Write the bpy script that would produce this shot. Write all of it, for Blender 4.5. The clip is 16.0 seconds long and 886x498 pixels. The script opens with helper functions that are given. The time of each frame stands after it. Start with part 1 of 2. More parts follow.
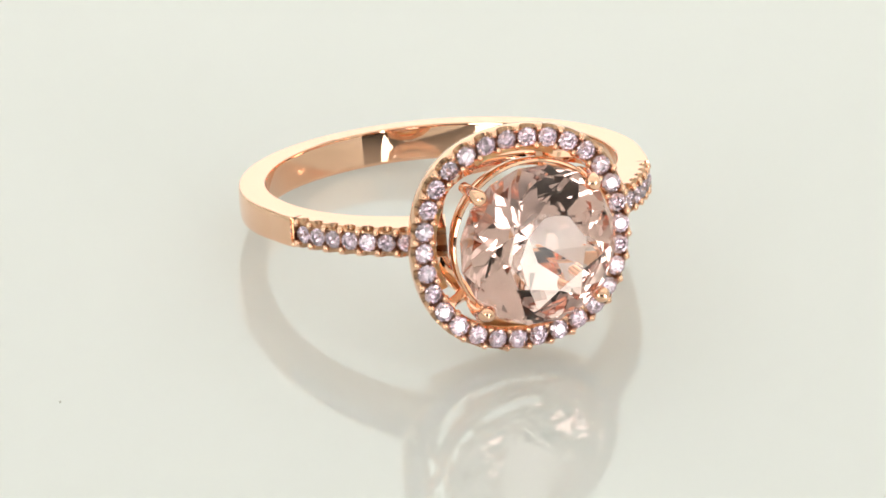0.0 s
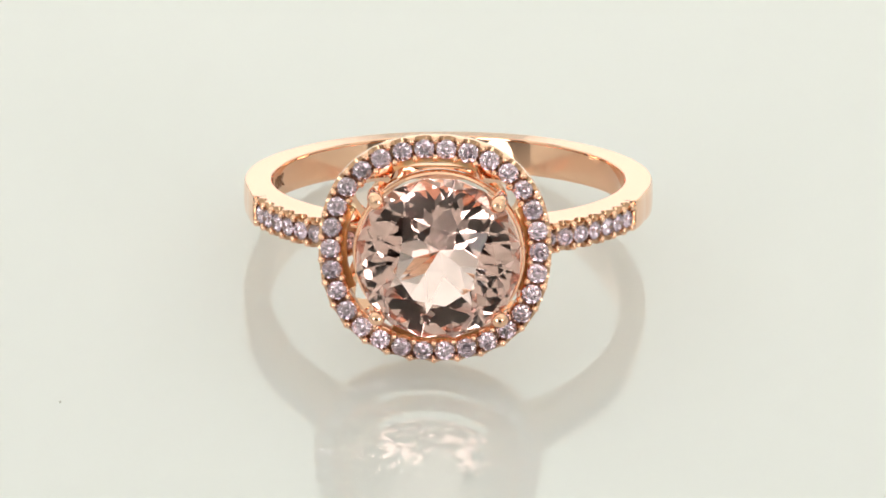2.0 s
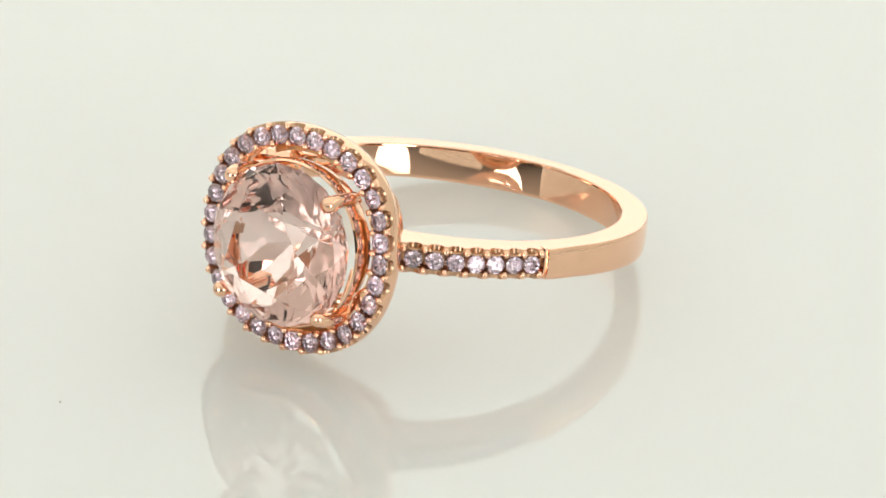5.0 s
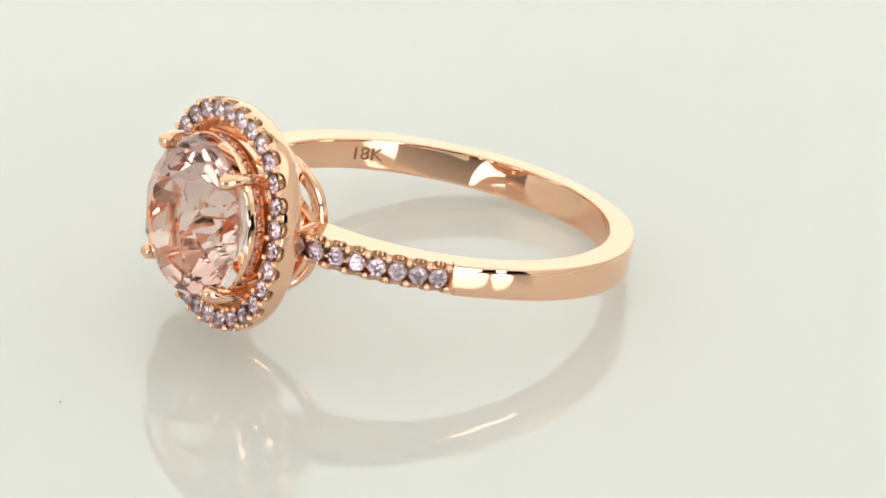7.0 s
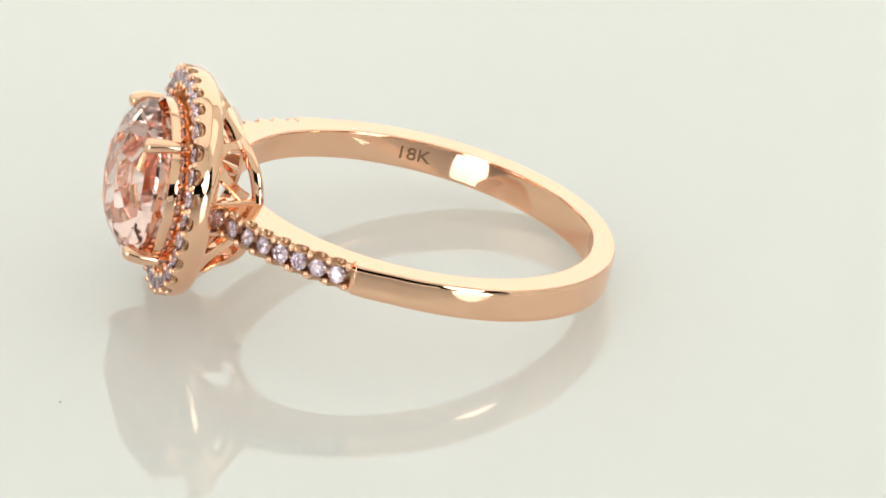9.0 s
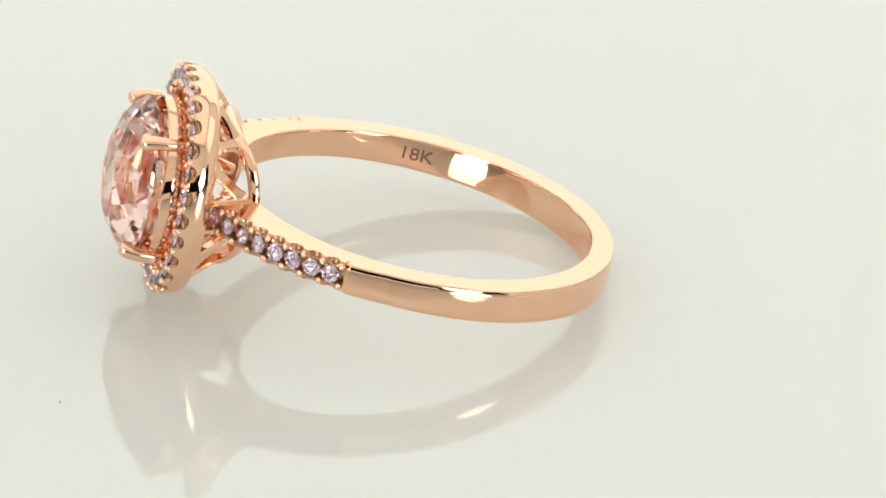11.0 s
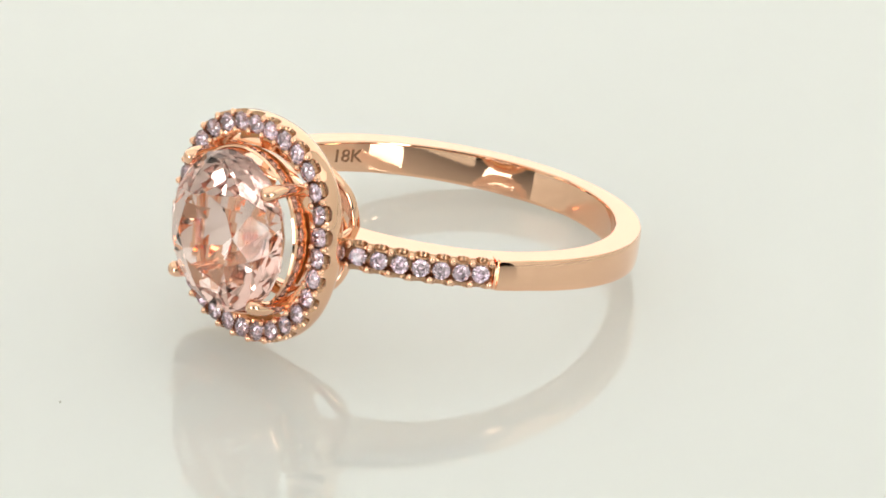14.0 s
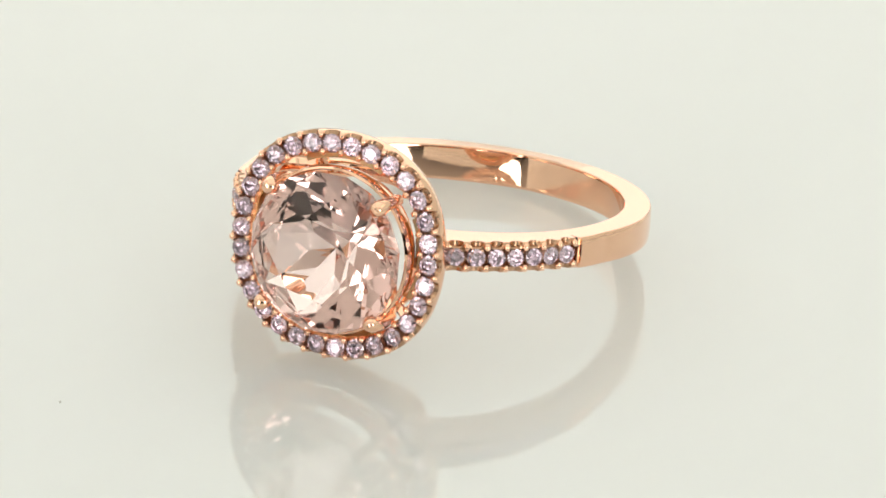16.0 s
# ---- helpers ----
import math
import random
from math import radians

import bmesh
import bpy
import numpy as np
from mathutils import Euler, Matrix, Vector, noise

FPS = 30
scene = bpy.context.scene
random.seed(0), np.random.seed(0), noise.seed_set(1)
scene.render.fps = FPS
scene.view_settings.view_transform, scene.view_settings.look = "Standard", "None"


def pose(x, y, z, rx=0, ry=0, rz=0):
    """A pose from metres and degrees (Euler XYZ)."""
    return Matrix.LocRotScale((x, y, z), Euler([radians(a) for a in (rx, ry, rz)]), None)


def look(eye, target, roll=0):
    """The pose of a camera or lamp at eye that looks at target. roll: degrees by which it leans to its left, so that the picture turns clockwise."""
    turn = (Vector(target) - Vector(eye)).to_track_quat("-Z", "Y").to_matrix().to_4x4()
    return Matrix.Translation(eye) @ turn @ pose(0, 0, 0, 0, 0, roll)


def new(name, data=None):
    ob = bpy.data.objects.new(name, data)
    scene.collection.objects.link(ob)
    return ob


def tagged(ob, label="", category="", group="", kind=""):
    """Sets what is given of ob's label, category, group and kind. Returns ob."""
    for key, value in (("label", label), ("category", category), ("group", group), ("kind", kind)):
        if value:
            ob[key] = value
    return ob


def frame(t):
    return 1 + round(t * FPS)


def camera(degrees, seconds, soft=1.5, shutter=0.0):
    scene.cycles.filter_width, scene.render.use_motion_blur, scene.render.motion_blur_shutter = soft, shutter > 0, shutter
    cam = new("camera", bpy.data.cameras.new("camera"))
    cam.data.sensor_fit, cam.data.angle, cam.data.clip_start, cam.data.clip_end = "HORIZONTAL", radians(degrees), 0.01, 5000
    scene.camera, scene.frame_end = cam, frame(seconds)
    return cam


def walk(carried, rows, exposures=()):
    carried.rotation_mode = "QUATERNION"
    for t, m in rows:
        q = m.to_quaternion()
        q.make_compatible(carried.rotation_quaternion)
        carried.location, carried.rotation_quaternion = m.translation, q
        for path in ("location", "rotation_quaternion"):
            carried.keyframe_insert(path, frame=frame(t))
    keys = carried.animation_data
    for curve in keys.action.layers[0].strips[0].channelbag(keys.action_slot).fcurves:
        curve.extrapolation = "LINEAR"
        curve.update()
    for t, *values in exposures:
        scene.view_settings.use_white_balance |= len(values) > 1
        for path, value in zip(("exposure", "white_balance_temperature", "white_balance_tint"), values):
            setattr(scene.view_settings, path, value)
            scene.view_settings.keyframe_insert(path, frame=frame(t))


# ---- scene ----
cam = camera(10.0, 16.0, soft=1.7)
EYE, TARGET = (0.0, -0.22282, 0.10889), (0.00253, 0.00001, 0.00001)
walk(cam, [(0.0, look(EYE, TARGET, 2.063)), (16.0, look(EYE, TARGET, 2.063))])

# stones and polished metal pass light on many times
scene.cycles.max_bounces, scene.cycles.transmission_bounces, scene.cycles.glossy_bounces = 32, 32, 8

# ---- light: a white tent with a soft panel above and one at each side ----
MM = 0.001
world = bpy.data.worlds.new("world")
scene.world = world
world.use_nodes = True
world.node_tree.nodes["Background"].inputs[0].default_value = (0.02, 0.02, 0.02, 1)


def softbox(name, eye, target, sx, sy, watts, color=(1, 1, 1), shape="RECTANGLE"):
    lamp = bpy.data.lights.new(name, "AREA")
    lamp.shape, lamp.size, lamp.size_y, lamp.energy, lamp.color = shape, sx, sy, watts, color
    ob = new(name, lamp)
    ob.matrix_basis = look(eye, target)
    return ob


WARM = (0.995, 0.985, 0.938)
for title, eye, target, sx, sy, glow in (("ceiling_softbox", (0, 0, 0.595), (0, 0, 0), 0.76, 0.80, 0.475),
                                         ("back_softbox", (0, 0.445, 0.263), (0, 0, 0.263), 0.76, 0.52, 0.69),
                                         ("side_softbox", (-0.395, -0.02, 0.30), (0, -0.02, 0.25), 0.40, 0.36, 0.66),
                                         ("side_softbox", (0.395, -0.02, 0.30), (0, -0.02, 0.25), 0.40, 0.36, 0.69),
                                         ("front_softbox", (-0.290, -0.41, 0.100), (0, 0, 0.01), 0.205, 0.19, 4.8),
                                         ("front_softbox", (0.290, -0.41, 0.100), (0, 0, 0.01), 0.205, 0.19, 4.8)):
    softbox(title, eye, target, sx, sy, glow * math.pi * sx * sy, WARM, "ELLIPSE" if "front" in title else "RECTANGLE")


# ---- materials ----
def material(name):
    m = bpy.data.materials.new(name)
    m.use_nodes = True
    return m, m.node_tree.nodes, m.node_tree.links, m.node_tree.nodes["Principled BSDF"]


def metal(name, color, rough, grain=0.02):
    """Polished metal with faint hairline relief and uneven polish."""
    m, nodes, links, b = material(name)
    b.inputs["Base Color"].default_value = (*color, 1)
    b.inputs["Metallic"].default_value = 1
    coord = nodes.new("ShaderNodeTexCoord")
    big = nodes.new("ShaderNodeTexNoise")
    big.inputs["Scale"].default_value, big.inputs["Detail"].default_value = 260, 3
    ramp = nodes.new("ShaderNodeMapRange")
    ramp.inputs["To Min"].default_value, ramp.inputs["To Max"].default_value = rough * 0.6, rough * 1.5
    fine = nodes.new("ShaderNodeTexNoise")
    fine.inputs["Scale"].default_value, fine.inputs["Detail"].default_value = 2200, 2
    bump = nodes.new("ShaderNodeBump")
    bump.inputs["Strength"].default_value, bump.inputs["Distance"].default_value = grain, 0.00003
    links.new(coord.outputs["Object"], big.inputs["Vector"])
    links.new(coord.outputs["Object"], fine.inputs["Vector"])
    links.new(big.outputs["Fac"], ramp.inputs["Value"])
    links.new(ramp.outputs["Result"], b.inputs["Roughness"])
    links.new(fine.outputs["Fac"], bump.inputs["Height"])
    links.new(bump.outputs["Normal"], b.inputs["Normal"])
    return m


def gem(name, color, ior):
    """Clear tinted stone, each a shade of its own."""
    m, nodes, links, b = material(name)
    nodes.remove(b)
    info = nodes.new("ShaderNodeObjectInfo")
    vary = nodes.new("ShaderNodeMapRange")
    vary.inputs["To Min"].default_value, vary.inputs["To Max"].default_value = 0.90, 1.02
    glass = nodes.new("ShaderNodeBsdfGlass")
    glass.inputs["IOR"].default_value, glass.inputs["Roughness"].default_value = ior, 0.0
    hsv = nodes.new("ShaderNodeHueSaturation")
    hsv.inputs["Color"].default_value = (*color, 1)
    links.new(info.outputs["Random"], vary.inputs["Value"])
    links.new(vary.outputs["Result"], hsv.inputs["Value"])
    links.new(hsv.outputs["Color"], glass.inputs["Color"])
    links.new(glass.outputs["BSDF"], nodes["Material Output"].inputs["Surface"])
    return m


def cloth(name, color, rough=0.9):
    m, nodes, links, b = material(name)
    coord = nodes.new("ShaderNodeTexCoord")
    n = nodes.new("ShaderNodeTexNoise")
    n.inputs["Scale"].default_value, n.inputs["Detail"].default_value = 9, 4
    mix = nodes.new("ShaderNodeMix")
    mix.data_type = "RGBA"
    mix.inputs["A"].default_value = (*color, 1)
    mix.inputs["B"].default_value = (*[c * 0.95 for c in color], 1)
    links.new(coord.outputs["Object"], n.inputs["Vector"])
    links.new(n.outputs["Fac"], mix.inputs["Factor"])
    links.new(mix.outputs["Result"], b.inputs["Base Color"])
    b.inputs["Roughness"].default_value = rough
    return m


def acrylic(name, color):
    """Glossy white sheet, with the faintest mottling and waviness."""
    m, nodes, links, b = material(name)
    coord = nodes.new("ShaderNodeTexCoord")
    n = nodes.new("ShaderNodeTexNoise")
    n.inputs["Scale"].default_value, n.inputs["Detail"].default_value = 30, 3
    mix = nodes.new("ShaderNodeMix")
    mix.data_type = "RGBA"
    mix.inputs["A"].default_value = (*color, 1)
    mix.inputs["B"].default_value = (*[c * 0.97 for c in color], 1)
    links.new(coord.outputs["Object"], n.inputs["Vector"])
    links.new(n.outputs["Fac"], mix.inputs["Factor"])
    links.new(mix.outputs["Result"], b.inputs["Base Color"])
    b.inputs["Roughness"].default_value, b.inputs["IOR"].default_value = 0.012, 1.62
    b.inputs["Subsurface Weight"].default_value, b.inputs["Subsurface Scale"].default_value = 1, 0.03
    b.inputs["Subsurface Radius"].default_value = (1, 1, 0.95)
    return m


GOLD = metal("rose_gold", (0.925, 0.586, 0.408), 0.045)
RAW = metal("unpolished_rose_gold", (0.74, 0.54, 0.31), 0.30, 0.25)
# rougher gold for stone seats and halo's inner wall, colour darkened as painted shade
SHADED_GOLD = metal("recess_shaded_rose_gold", (0.54, 0.33, 0.21), 0.24, 0.2)
STAMP = metal("engraved_gold", (0.34, 0.205, 0.13), 0.5, 0.3)
MORGANITE = gem("morganite", (1.0, 0.905, 0.885), 1.585)
DIAMOND = gem("pink_diamond", (0.95, 0.893, 0.935), 2.38)
SHEET = acrylic("white_acrylic", (0.775, 0.795, 0.775))
TENT = cloth("white_tent_cloth", (0.84, 0.84, 0.80))
LINT = cloth("grey_lint", (0.5, 0.5, 0.46))
DARK = cloth("black_cloth", (0.02, 0.018, 0.016))


# ---- mesh helpers ----
def link_mesh(name, bm, mat, sharp=35):
    me = bpy.data.meshes.new(name)
    bmesh.ops.recalc_face_normals(bm, faces=bm.faces[:])
    bm.to_mesh(me)
    bm.free()
    me.materials.append(mat)
    if sharp:
        me.shade_smooth()
        me.set_sharp_from_angle(angle=radians(sharp))
    return me


def part(name, bm, mat, parent, label="", sharp=35):
    ob = new(name, link_mesh(name, bm, mat, sharp))
    ob.parent = parent
    return tagged(ob, label)


def slab(x0, x1, y0, y1, z0, z1):
    bm = bmesh.new()
    bmesh.ops.create_cube(bm, size=1)
    bmesh.ops.transform(bm, verts=bm.verts, matrix=Matrix.Translation(((x0 + x1) / 2, (y0 + y1) / 2, (z0 + z1) / 2)) @ Matrix.Diagonal((x1 - x0, y1 - y0, z1 - z0, 1)))
    return bm


def structure(name, bm, mat, label, category):
    ob = new(name, link_mesh(name, bm, mat, 0))
    return tagged(ob, label, category, kind="structure")


def sweep(rings, closed):
    """Skin a row of equal point loops, given in millimetres."""
    bm = bmesh.new()
    loops = [[bm.verts.new(Vector(p) * MM) for p in ring] for ring in rings]
    n, k = len(loops), len(loops[0])
    for i in range(n if closed else n - 1):
        a, b = loops[i], loops[(i + 1) % n]
        for j in range(k):
            bm.faces.new((a[j], a[(j + 1) % k], b[(j + 1) % k], b[j]))
    if not closed:
        bm.faces.new(loops[0])
        bm.faces.new(loops[-1][::-1])
    return bm


def tube(points, radii, sides=10, flat=1.0):
    """A rod through points (millimetres), of changing radius, rounded at both ends."""
    pts = [Vector(p) for p in points]
    rings = []
    for i, p in enumerate(pts):
        d = (pts[min(i + 1, len(pts) - 1)] - pts[max(i - 1, 0)]).normalized()
        u = d.orthogonal().normalized() if i == 0 else (u - d * u.dot(d)).normalized()
        w = d.cross(u)
        r = radii[i]
        rings.append([p + (u * math.cos(a) + w * math.sin(a) * flat) * r for a in (2 * math.pi * k / sides for k in range(sides))])
    return sweep(rings, False)


def beam(points, widths, thick):
    """A flat bar through points (millimetres) that lies on the basket's slope, flared at its ends."""
    pts = [Vector(p) for p in points]
    d = (pts[-1] - pts[0]).normalized()
    side = d.cross(Vector((pts[0].x, 0, pts[0].z))).normalized()
    out = side.cross(d).normalized()
    rings = []
    for p, w in zip(pts, widths):
        h, t = w / 2, thick / 2
        sect = [(h, t - 0.08), (h - 0.07, t), (-h + 0.07, t), (-h, t - 0.08), (-h, -t + 0.08), (-h + 0.07, -t), (h - 0.07, -t), (h, -t + 0.08)]
        rings.append([p + side * u + out * v for u, v in sect])
    return sweep(rings, False)


def arc(a, b, c, n):
    """Points on a smooth curve from a to c that leans towards b."""
    a, b, c = Vector(a), Vector(b), Vector(c)
    return [a * (1 - t) ** 2 + b * 2 * t * (1 - t) + c * t * t for t in (i / n for i in range(n + 1))]


# ---- the tent ----
FLOOR = -0.00012
structure("floor", slab(-0.40, 0.40, -0.45, 0.45, FLOOR - 0.012, FLOOR), SHEET, "glossy white acrylic sheet that mirrors the ring softly", "floor")
FRONT, OPEN_H = -0.25, 0.17
structure("wall_west", slab(-0.41, -0.40, FRONT, 0.45, FLOOR - 0.012, 0.6), TENT, "plain white cloth wall of the light tent", "wall")
structure("wall_east", slab(0.40, 0.41, FRONT, 0.45, FLOOR - 0.012, 0.6), TENT, "plain white cloth wall of the light tent", "wall")
structure("wall_north", slab(-0.41, 0.41, 0.45, 0.46, FLOOR - 0.012, 0.6), TENT, "plain white cloth back wall of the light tent", "wall")
structure("ceiling", slab(-0.41, 0.41, -0.46, 0.46, 0.60, 0.61), TENT, "plain white cloth roof of the light tent", "ceiling")
structure("wall_south_a", slab(-0.41, -0.40, -0.45, FRONT, OPEN_H, 0.6), TENT, "white cloth flap beside the open tent front", "wall")
structure("wall_south_b", slab(0.40, 0.41, -0.45, FRONT, OPEN_H, 0.6), TENT, "white cloth flap beside the open tent front", "wall")
structure("wall_south_c", slab(-0.41, 0.41, -0.46, -0.45, OPEN_H, 0.6), TENT, "white cloth front flap above the opening", "wall")
structure("wall_south_d", slab(-0.16, 0.16, -0.46, -0.45, FLOOR - 0.012, 0.03), TENT, "low white cloth strip across the tent opening", "wall")
structure("wall_outside", slab(-1.6, 1.6, -0.92, -0.91, -0.1, 0.7), DARK, "dark unlit room beyond the tent opening", "wall")

# ---- the ring; its space: x across, y towards the back of the band, z along the finger hole; origin at the halo's centre ----
BAND_Y, INNER = 12.0, 8.66
STONES, PHASE = 30, -0.4
SEAT_X, STONE_R = 0.24, 3.86


def band_z(y):
    """The band leans a little against the head."""
    return -0.30 - 0.028 * (y - BAND_Y)


def band_x(x):
    """The band is a trifle narrow across and sits off the head's middle."""
    return 0.12 + 0.992 * x


def halo_r(a):
    return 4.97 - 0.10 * math.cos(4 * a)


def outer(phi):
    """Outer radius of the band at phi degrees from the head."""
    return 10.05 + max(0.0, 75 - phi) / 47 * 1.05


def width(phi):
    return 1.46 + 0.36 * min(1, max(0, (phi - 58) / 100))


PAVE = [27.9 + 5.27 * i for i in range(7)]
GROOVE = 62.9


def shank_ring(phi):
    """One cross-section of the band."""
    a = abs(phi)
    r1, w, r0 = outer(a), width(a) / 2, INNER + 0.33 * max(0.0, (a - 80) / 100) ** 2.6
    pave = a < GROOVE
    dip = 0.0
    if pave:
        near = min(abs(a - s) for s in PAVE)
        dip = 0.24 * math.sqrt(max(0.0, 1 - (near / 1.6) ** 2))
        r1 -= 0.10
    elif a < GROOVE + 0.45:
        r1 -= 0.55
    elif a < GROOVE + 1.25:
        r1 -= 0.10
    b = 0.12
    q = dip / 0.24
    if pave:
        edge = [(r1 - 0.45, w), (r1 - 0.16 - 0.24 * q, w), (r1 - 0.14 - 0.24 * q, w - 0.02 - 0.24 * q), (r1 - 0.07 - 0.06 * q, w - b - 0.15 * q), (r1 - 0.08, w - 0.30), (r1 - 0.5, 0.26)]
    else:
        edge = [(r1 - 0.45, w), (r1 - 0.10, w), (r1 - 0.08, w - 0.015), (r1 - 0.038, w - 0.09), (r1 - 0.016, w - 0.30), (r1, 0.26)]
    bore = [(r0 + 0.06, -w), (r0 + 0.02, -w + 0.03), (r0, -w + 0.09), (r0 - 0.004, -w + 0.18), (r0 - 0.014, -w * 0.45), (r0 - 0.018, 0), (r0 - 0.014, w * 0.45), (r0 - 0.004, w - 0.18), (r0, w - 0.09), (r0 + 0.02, w - 0.03), (r0 + 0.06, w)]
    prof = bore + edge + [(r, -z) for r, z in reversed(edge)]
    t = radians(phi)
    return [(band_x(r * math.sin(t)), BAND_Y - r * math.cos(t), band_z(BAND_Y - r * math.cos(t)) + z) for r, z in prof]


def angles():
    fine = [18 + 0.45 * i for i in range(int((GROOVE - 18) / 0.45) + 1)]
    half = fine + [GROOVE - 0.02, GROOVE + 0.02, GROOVE + 0.43, GROOVE + 0.47, GROOVE + 0.9, GROOVE + 1.22, GROOVE + 1.45, GROOVE + 1.9]
    rest = [GROOVE + 2.6 + i for i in range(int(180 - GROOVE - 2.6) + 1)]
    half = half + rest
    return half + [360 - a for a in reversed(half)]


def diamond_mesh(name, mat, r, table=0.57, crown=0.30, pavilion=0.86, rich=False):
    """A round brilliant of girdle radius r (millimetres), its table upwards, as one convex shell of flat facets."""
    bm = bmesh.new()

    def ring(rad, h, n, turn):
        for i in range(n):
            a = 2 * math.pi * (i + turn) / n
            bm.verts.new((rad * math.cos(a) * r * MM, rad * math.sin(a) * r * MM, h * r * MM))
    ring(1, 0.015, 16, 0)
    ring(1, -0.02, 16, 0)
    if rich:
        for rad, h, n, turn in ((0.50, 0.385, 8, 0), (0.74, 0.28, 8, 0.5), (0.91, 0.145, 16, 0.5), (0.63, -0.37, 8, 0.5), (0.30, -0.626, 8, 0)):
            ring(rad, h, n, turn)
    else:
        ring(table, crown, 8, 0)
        ring((1 + table) / 2 + 0.035, crown * 0.56, 8, 0.5)
        ring(0.28, -pavilion * 0.76, 8, 0.5)
    bm.verts.new((0, 0, -pavilion * r * MM))
    bmesh.ops.convex_hull(bm, input=bm.verts[:])
    bmesh.ops.dissolve_limit(bm, angle_limit=radians(0.3), verts=bm.verts[:], edges=bm.edges[:])
    return link_mesh(name, bm, mat, 0)


def bead_mesh():
    bm = bmesh.new()
    bmesh.ops.create_icosphere(bm, subdivisions=2, radius=MM)
    return link_mesh("bead", bm, GOLD, 80)


def facing(place, up, along):
    """A pose at place (millimetres), z along up, x near along."""
    z = Vector(up).normalized()
    y = z.cross(Vector(along)).normalized()
    m = Matrix((y.cross(z), y, z)).transposed().to_4x4()
    return Matrix.Translation(Vector(place) * MM) @ m


def set_piece(name, data, parent, m, scale=None, label=""):
    ob = new(name, data)
    ob.parent = parent
    ob.matrix_basis = m @ Matrix.Diagonal((*scale, 1)) if scale else m
    return tagged(ob, label)


def shade_recesses(me, inside):
    """Give recess faces rougher gold with shade put into its darker colour; inside tells them by their middle
    (millimetres).
    """
    me.materials.append(SHADED_GOLD)
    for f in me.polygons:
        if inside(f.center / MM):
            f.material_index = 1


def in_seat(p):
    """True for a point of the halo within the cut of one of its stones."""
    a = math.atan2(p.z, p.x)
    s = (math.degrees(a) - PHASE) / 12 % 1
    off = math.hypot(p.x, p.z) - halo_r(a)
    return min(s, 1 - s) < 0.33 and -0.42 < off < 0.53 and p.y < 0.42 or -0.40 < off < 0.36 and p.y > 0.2


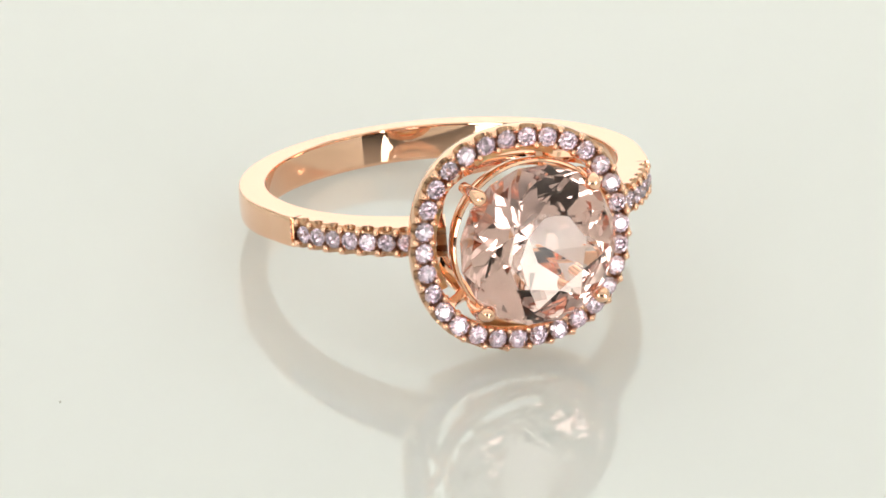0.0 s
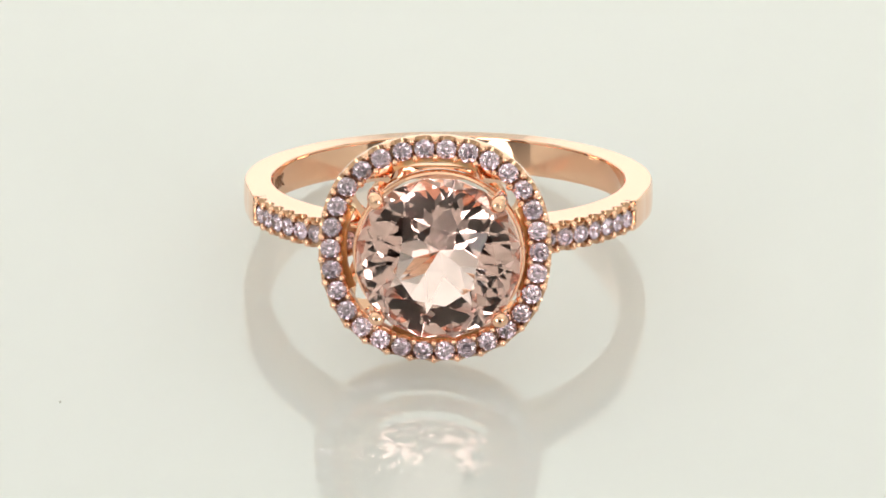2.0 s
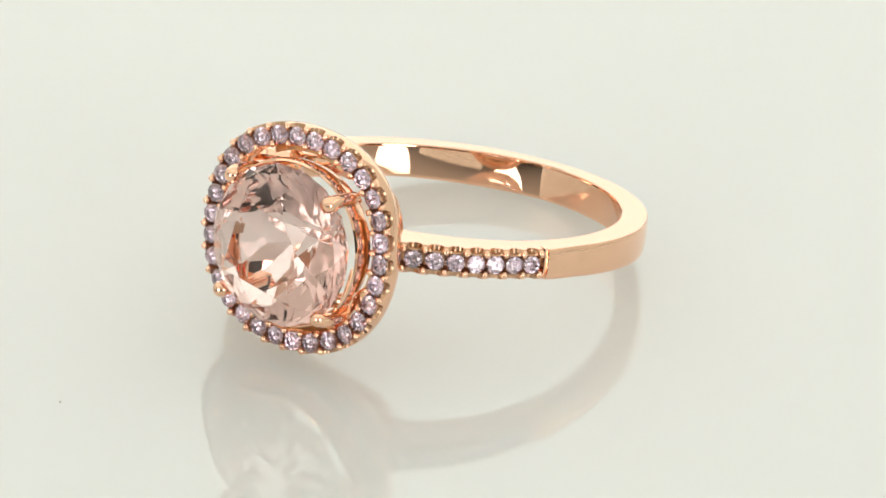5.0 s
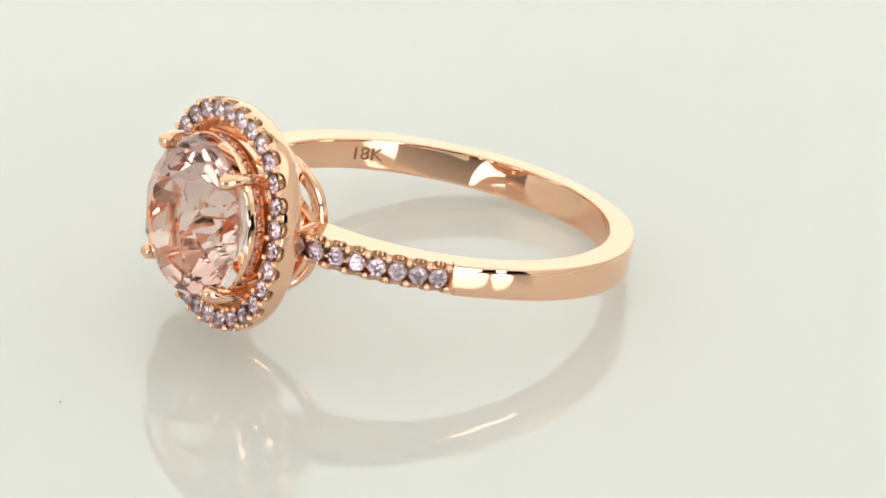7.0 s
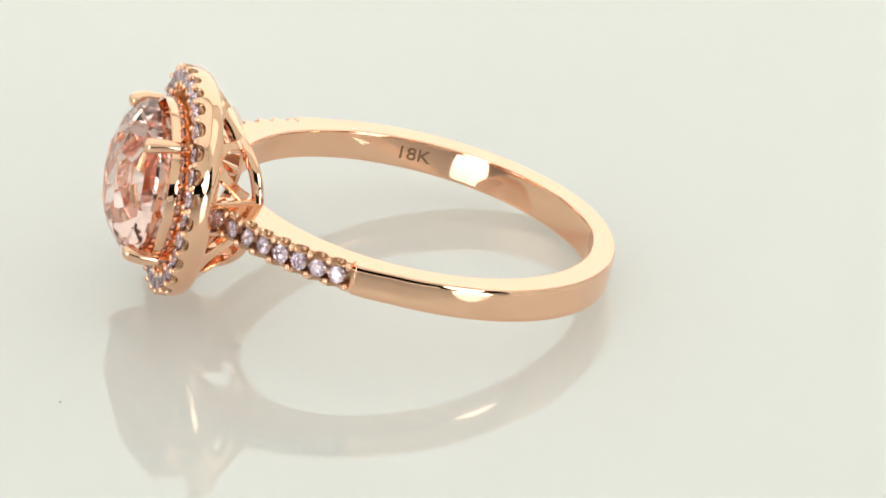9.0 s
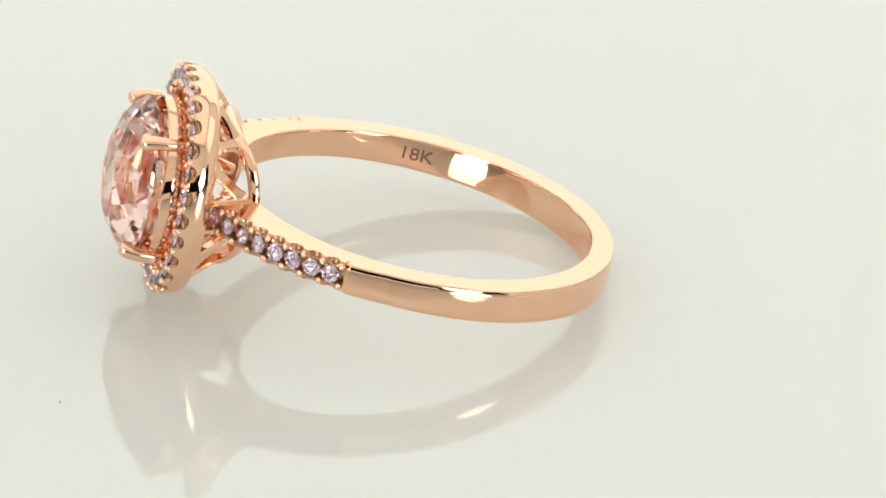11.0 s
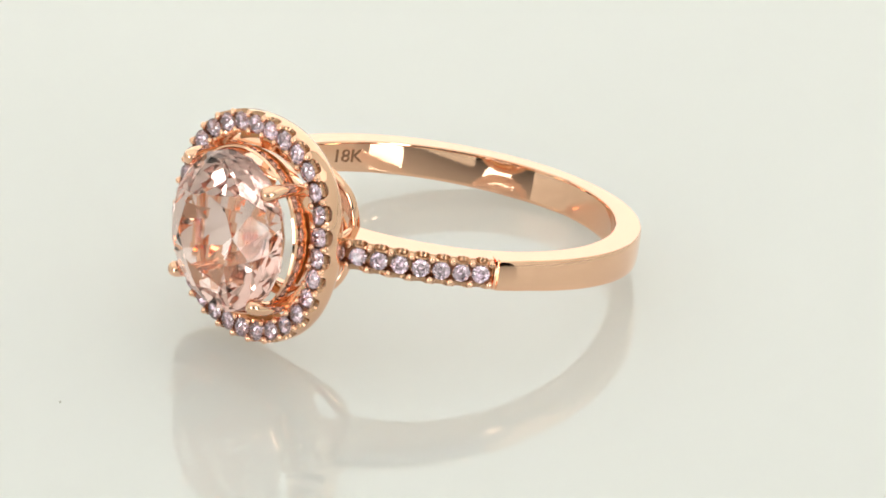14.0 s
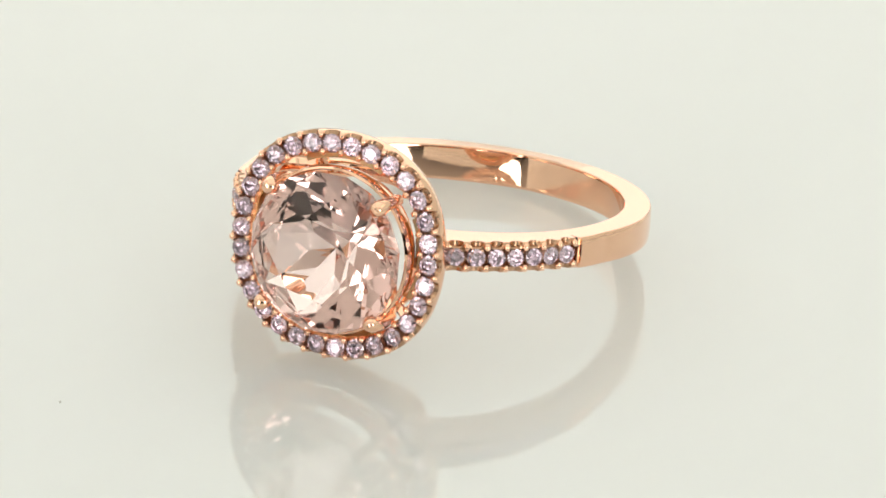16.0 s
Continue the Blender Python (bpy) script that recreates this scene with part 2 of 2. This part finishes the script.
def build_ring():
    ring = new("ring")
    tagged(ring, "polished rose gold halo ring with peach gemstone on glossy white sheet", "ring")
    rnd = random.Random(4)
    shank = part("shank", sweep([shank_ring(a if a <= 180 else a - 360) for a in angles()], False), GOLD, ring, "polished rose gold band")
    # shoulder stone seats take the gold with shade in its colour
    shade_recesses(shank.data, lambda p: abs(math.degrees(math.atan2(p.x, BAND_Y - p.y))) < GROOVE and math.hypot(p.x, BAND_Y - p.y) > 9.4 and abs(p.z - band_z(p.y)) < width(40) / 2 - 0.03)
    small = diamond_mesh("diamond", DIAMOND, 0.43)
    bead = bead_mesh()
    # shoulders set with diamonds
    for side in (-1, 1):
        for phi in [PAVE[0] - 5.27] + PAVE:
            t = radians(phi) * side
            out = Vector((math.sin(t), -math.cos(t), 0))
            r = outer(phi) - 0.12
            tilt = Vector((rnd.uniform(-.08, .08), rnd.uniform(-.08, .08), rnd.uniform(-.08, .08)))
            set_piece("diamond", small, shank, facing((band_x(out.x * r), BAND_Y + out.y * r, band_z(BAND_Y + out.y * r)), out + tilt, (rnd.random() - .5, rnd.random() - .5, 1)), label="tiny faceted pale pink diamond")
        for i in range(8):
            phi = PAVE[0] - 2.63 + 5.27 * i
            t = radians(phi) * side
            out = Vector((math.sin(t), -math.cos(t), 0))
            for zz in (-1, 1):
                p = out * (outer(phi) - 0.10)
                p = Vector((band_x(p.x), BAND_Y + p.y, band_z(BAND_Y + out.y * 10.5) + zz * 0.50))
                set_piece("bead", bead, shank, facing(p, out, (0, 0, 1)), (0.19, 0.17, 0.16 + rnd.uniform(-.02, .03)))
    # halo
    rings = []
    n = STONES * 16
    for i in range(n):
        a = 2 * math.pi * i / n
        s = (math.degrees(a) - PHASE) / 12 % 1
        near = min(s, 1 - s) * 2
        dip = math.sqrt(max(0.0, 1 - (near / 0.68) ** 2))
        prof = [(-0.50, -0.10 - 0.26 * dip), (-0.40 + 0.05 * dip, -0.05 - 0.20 * dip), (-0.34, -0.16 - 0.14 * dip), (-0.22, -0.55), (0.22, -0.55), (0.34, -0.16 - 0.14 * dip), (0.42 - 0.05 * dip, -0.05 - 0.20 * dip), (0.53 - 0.22 * dip, -0.10 - 0.08 * dip), (0.55 - 0.20 * dip, -0.13 - 0.24 * dip), (0.56, -0.16 - 0.27 * dip),
                (0.57, -0.62), (0.555, -0.74), (0.525, -0.88), (0.48, -1.02), (0.42, -1.15), (0.34, -1.26), (0.23, -1.35), (0.09, -1.40), (-0.06, -1.42), (-0.32, -1.40), (-0.46, -1.30), (-0.52, -0.9), (-0.52, -0.42)]
        rings.append([((halo_r(a) + d) * math.cos(a), -h, (halo_r(a) + d) * math.sin(a)) for d, h in prof])
    halo = part("halo", sweep(rings, True), GOLD, ring, "scalloped rose gold frame round the large gemstone", 30)
    # halo seats and its inner wall get the painted recess shade too
    shade_recesses(halo.data, lambda p: p.y < 0.60 and in_seat(p) or math.hypot(p.x, p.z) - halo_r(math.atan2(p.z, p.x)) < -0.45 and p.y > 0.4)
    big = diamond_mesh("diamond", DIAMOND, 0.465)
    for k in range(STONES):
        a = radians(PHASE + 12 * k)
        r = halo_r(a)
        tilt = Vector((rnd.uniform(-.1, .1), -1, rnd.uniform(-.1, .1)))
        set_piece("diamond", big, halo, facing((r * math.cos(a), 0.06, r * math.sin(a)), tilt, (rnd.random() - .5, 0, rnd.random() - .5)), label="tiny faceted pale pink diamond")
        a += radians(6)
        r = halo_r(a)
        for d in (-0.41, 0.41):
            set_piece("bead", bead, halo, facing(((r + d) * math.cos(a), 0.05, (r + d) * math.sin(a)), (0, -1, 0), (math.cos(a), 0, math.sin(a))), (0.19, 0.16, 0.18 + rnd.uniform(-.02, .03)))
    # centre stone
    stone = diamond_mesh("centre_stone", MORGANITE, STONE_R, pavilion=0.83, rich=True)
    c = set_piece("centre_stone", stone, ring, facing((SEAT_X, -1.38, 0), (0, -1, 0), (math.cos(radians(11)), 0, math.sin(radians(11)))))
    tagged(c, "large round faceted transparent peach gemstone")
    # cup under the stone
    wall = [(3.82, 0.78), (3.89, 0.86), (3.98, 0.80), (4.02, 0.55), (3.97, 0.1), (3.70, -0.62), (3.52, -0.66), (3.80, 0.1), (3.82, 0.55)]
    cup = [[(SEAT_X + r * math.cos(a), -h, r * math.sin(a)) for r, h in wall] for a in (2 * math.pi * i / 120 for i in range(120))]
    part("collar", sweep(cup, True), GOLD, ring, "thin rose gold cup that seats the gemstone", 25)
    # four claws
    for sx, sz in ((-1, -1), (1, -1), (1, 1), (-1, 1)):
        d = Vector((sx * 0.715, 0, sz * 0.70)) * (0.965 if sx == sz == 1 else 1.0)
        steps = ((2.3, -2.6, 0.28), (3.4, -1.0, 0.28), (4.08, -0.1, 0.28), (4.15, 0.6, 0.30), (4.14, 1.22, 0.34), (4.05, 1.58, 0.38), (3.96, 1.79, 0.39), (3.90, 1.96, 0.35), (3.86, 2.07, 0.26), (3.84, 2.12, 0.10))
        path, radii = [d * r + Vector((SEAT_X, -h, 0)) for r, h, _ in steps], [w for _, _, w in steps]
        part("claw", tube(path, radii, 14), GOLD, ring, "rounded rose gold claw")
    # open gallery under the halo: a bent rail on four corners, tied to the halo by forked bars
    corner = [(3.22, 3.62, 0.0), (3.20, 3.60, 0.7), (2.92, 3.26, 2.05), (2.15, 2.62, 3.02), (1.15, 2.34, 3.30), (0.0, 2.26, 3.36)]
    quarter = corner + [(-x, y, z) for x, y, z in corner[-2::-1]]
    path = [Vector(p) for p in quarter + [(x, y, -z) for x, y, z in quarter[-2:0:-1]]]
    loop, k = [], len(path)
    for i in range(k):
        a, b, c, d = path[i - 1], path[i], path[(i + 1) % k], path[(i + 2) % k]
        for u in (0, 0.25, 0.5, 0.75):
            p = 0.5 * (2 * b + (c - a) * u + (2 * a - 5 * b + 4 * c - d) * u * u + (3 * b - a - 3 * c + d) * u ** 3)
            out = Vector((p.x, 0, p.z)).normalized()
            prof = [(-0.48, 0.36), (-0.44, 0.40), (0.08, 0.40), (0.17, 0.36), (0.22, 0.27), (0.22, 0.05), (0.17, -0.06), (0.08, -0.10), (-0.44, -0.10), (-0.48, -0.06)]
            loop.append([p + out * e + Vector((0, v, 0)) for e, v in prof])
    gallery = part("gallery_rail", sweep(loop, True), GOLD, ring, "rose gold rail under the open halo basket")
    for sx, sz in ((-1, -1), (1, -1), (1, 1), (-1, 1)):
        for deg, foot in ((30, (3.42, 2.95, 0.80)), (40, (2.25, 2.50, 2.95)), (72, (2.00, 2.42, 3.08))):
            a = radians(deg)
            top = Vector((sx * 4.80 * math.cos(a), 1.15, sz * 4.80 * math.sin(a)))
            bot = Vector((sx * foot[0], foot[1], sz * foot[2]))
            mid = (top + bot) / 2 + Vector((sx * math.cos(a), 0, sz * math.sin(a))) * 0.22
            part("strut", beam(arc(top, mid, bot, 8), [1.0, 0.76, 0.58, 0.50, 0.46, 0.46, 0.50, 0.58, 0.74], 0.46), GOLD, gallery)
    # short sills from the shoulders to the halo
    for sx in (-1, 1):
        for sz in (-1, 1):
            sill = arc((sx * 4.55, 1.2, sz * 0.66), (sx * 4.1, 2.3, sz * 0.72), (sx * 3.2, 3.55, sz * 0.66), 8)
            part("sill", beam(sill, [0.34] * 9, 0.34), GOLD, gallery)
    # ledge between the cup and the halo, open beside the claws
    for mid in (0, 90, 180, 270):
        ledge = []
        for i in range(19):
            a = radians(mid - 27 + 3 * i)
            ledge.append([(r * math.cos(a), -h, r * math.sin(a)) for r, h in ((4.12, -0.52), (4.18, -0.46), (4.50, -0.60), (4.56, -1.10), (4.50, -1.20), (4.18, -0.95))])
        part("ledge", sweep(ledge, False), RAW, gallery, "unpolished rose gold ledge")
    stamp(shank)
    return ring


def stamp(shank):
    """The fineness mark on the inside of the band."""
    font = bpy.data.curves.new("mark", "FONT")
    font.body, font.size, font.align_x, font.align_y, font.extrude, font.offset = "18K", 1.0, "CENTER", "CENTER", 0.004, 0.006
    ob = new("mark", font)
    bpy.context.view_layer.update()
    me = bpy.data.meshes.new_from_object(ob.evaluated_get(bpy.context.evaluated_depsgraph_get()))
    bpy.data.objects.remove(ob)
    x0, y0 = -8.40, 1.66
    mid = math.atan2(x0, -y0)
    for v in me.vertices:
        t = mid - v.co.x * 1.06 / INNER
        r = INNER - 0.035 - v.co.z
        y = BAND_Y - r * math.cos(t)
        v.co = Vector((band_x(r * math.sin(t)), y, band_z(y) + 0.0 + v.co.y * 0.92)) * MM
    me.materials.clear()
    me.materials.append(STAMP)
    text = new("hallmark", me)
    text.parent = shank
    tagged(text, "stamped fineness mark reading 18K")


def dust():
    bm = bmesh.new()
    bmesh.ops.create_icosphere(bm, subdivisions=2, radius=0.00007)
    rnd = random.Random(2)
    for v in bm.verts:
        v.co = Vector((v.co.x * 0.8, v.co.y * 1.6, v.co.z * 0.5)) * (1 + rnd.uniform(-0.3, 0.3))
    speck = new("dust_speck", link_mesh("dust_speck", bm, LINT, 0))
    speck.location = (-0.01499, -0.01701, FLOOR + 0.00003)
    tagged(speck, "tiny dark dust speck on the glossy white sheet", "dust")


dust()
RING = build_ring()
SPEED, TURN = 11.0107, 10.065


def ring_pose(t):
    theta = -SPEED * (t - 1.5) if t < TURN else -SPEED * (2 * TURN - t - 1.5)
    return pose(0, 0, 0, 0, 0, theta) @ pose(3.095 * MM, -11.181 * MM, 5.498 * MM, 0, 0, 2.80) @ pose(0, 0, 0, -10.88) @ pose(0, 0, 0, 0, -2.35)


def motions():
    times = [0.25 * i for i in range(65)] + [9.9, TURN, 10.2]
    times = sorted(t for t in times if t == TURN or abs(t - TURN) > 0.1)
    walk(RING, [(t, ring_pose(t)) for t in times])


motions()
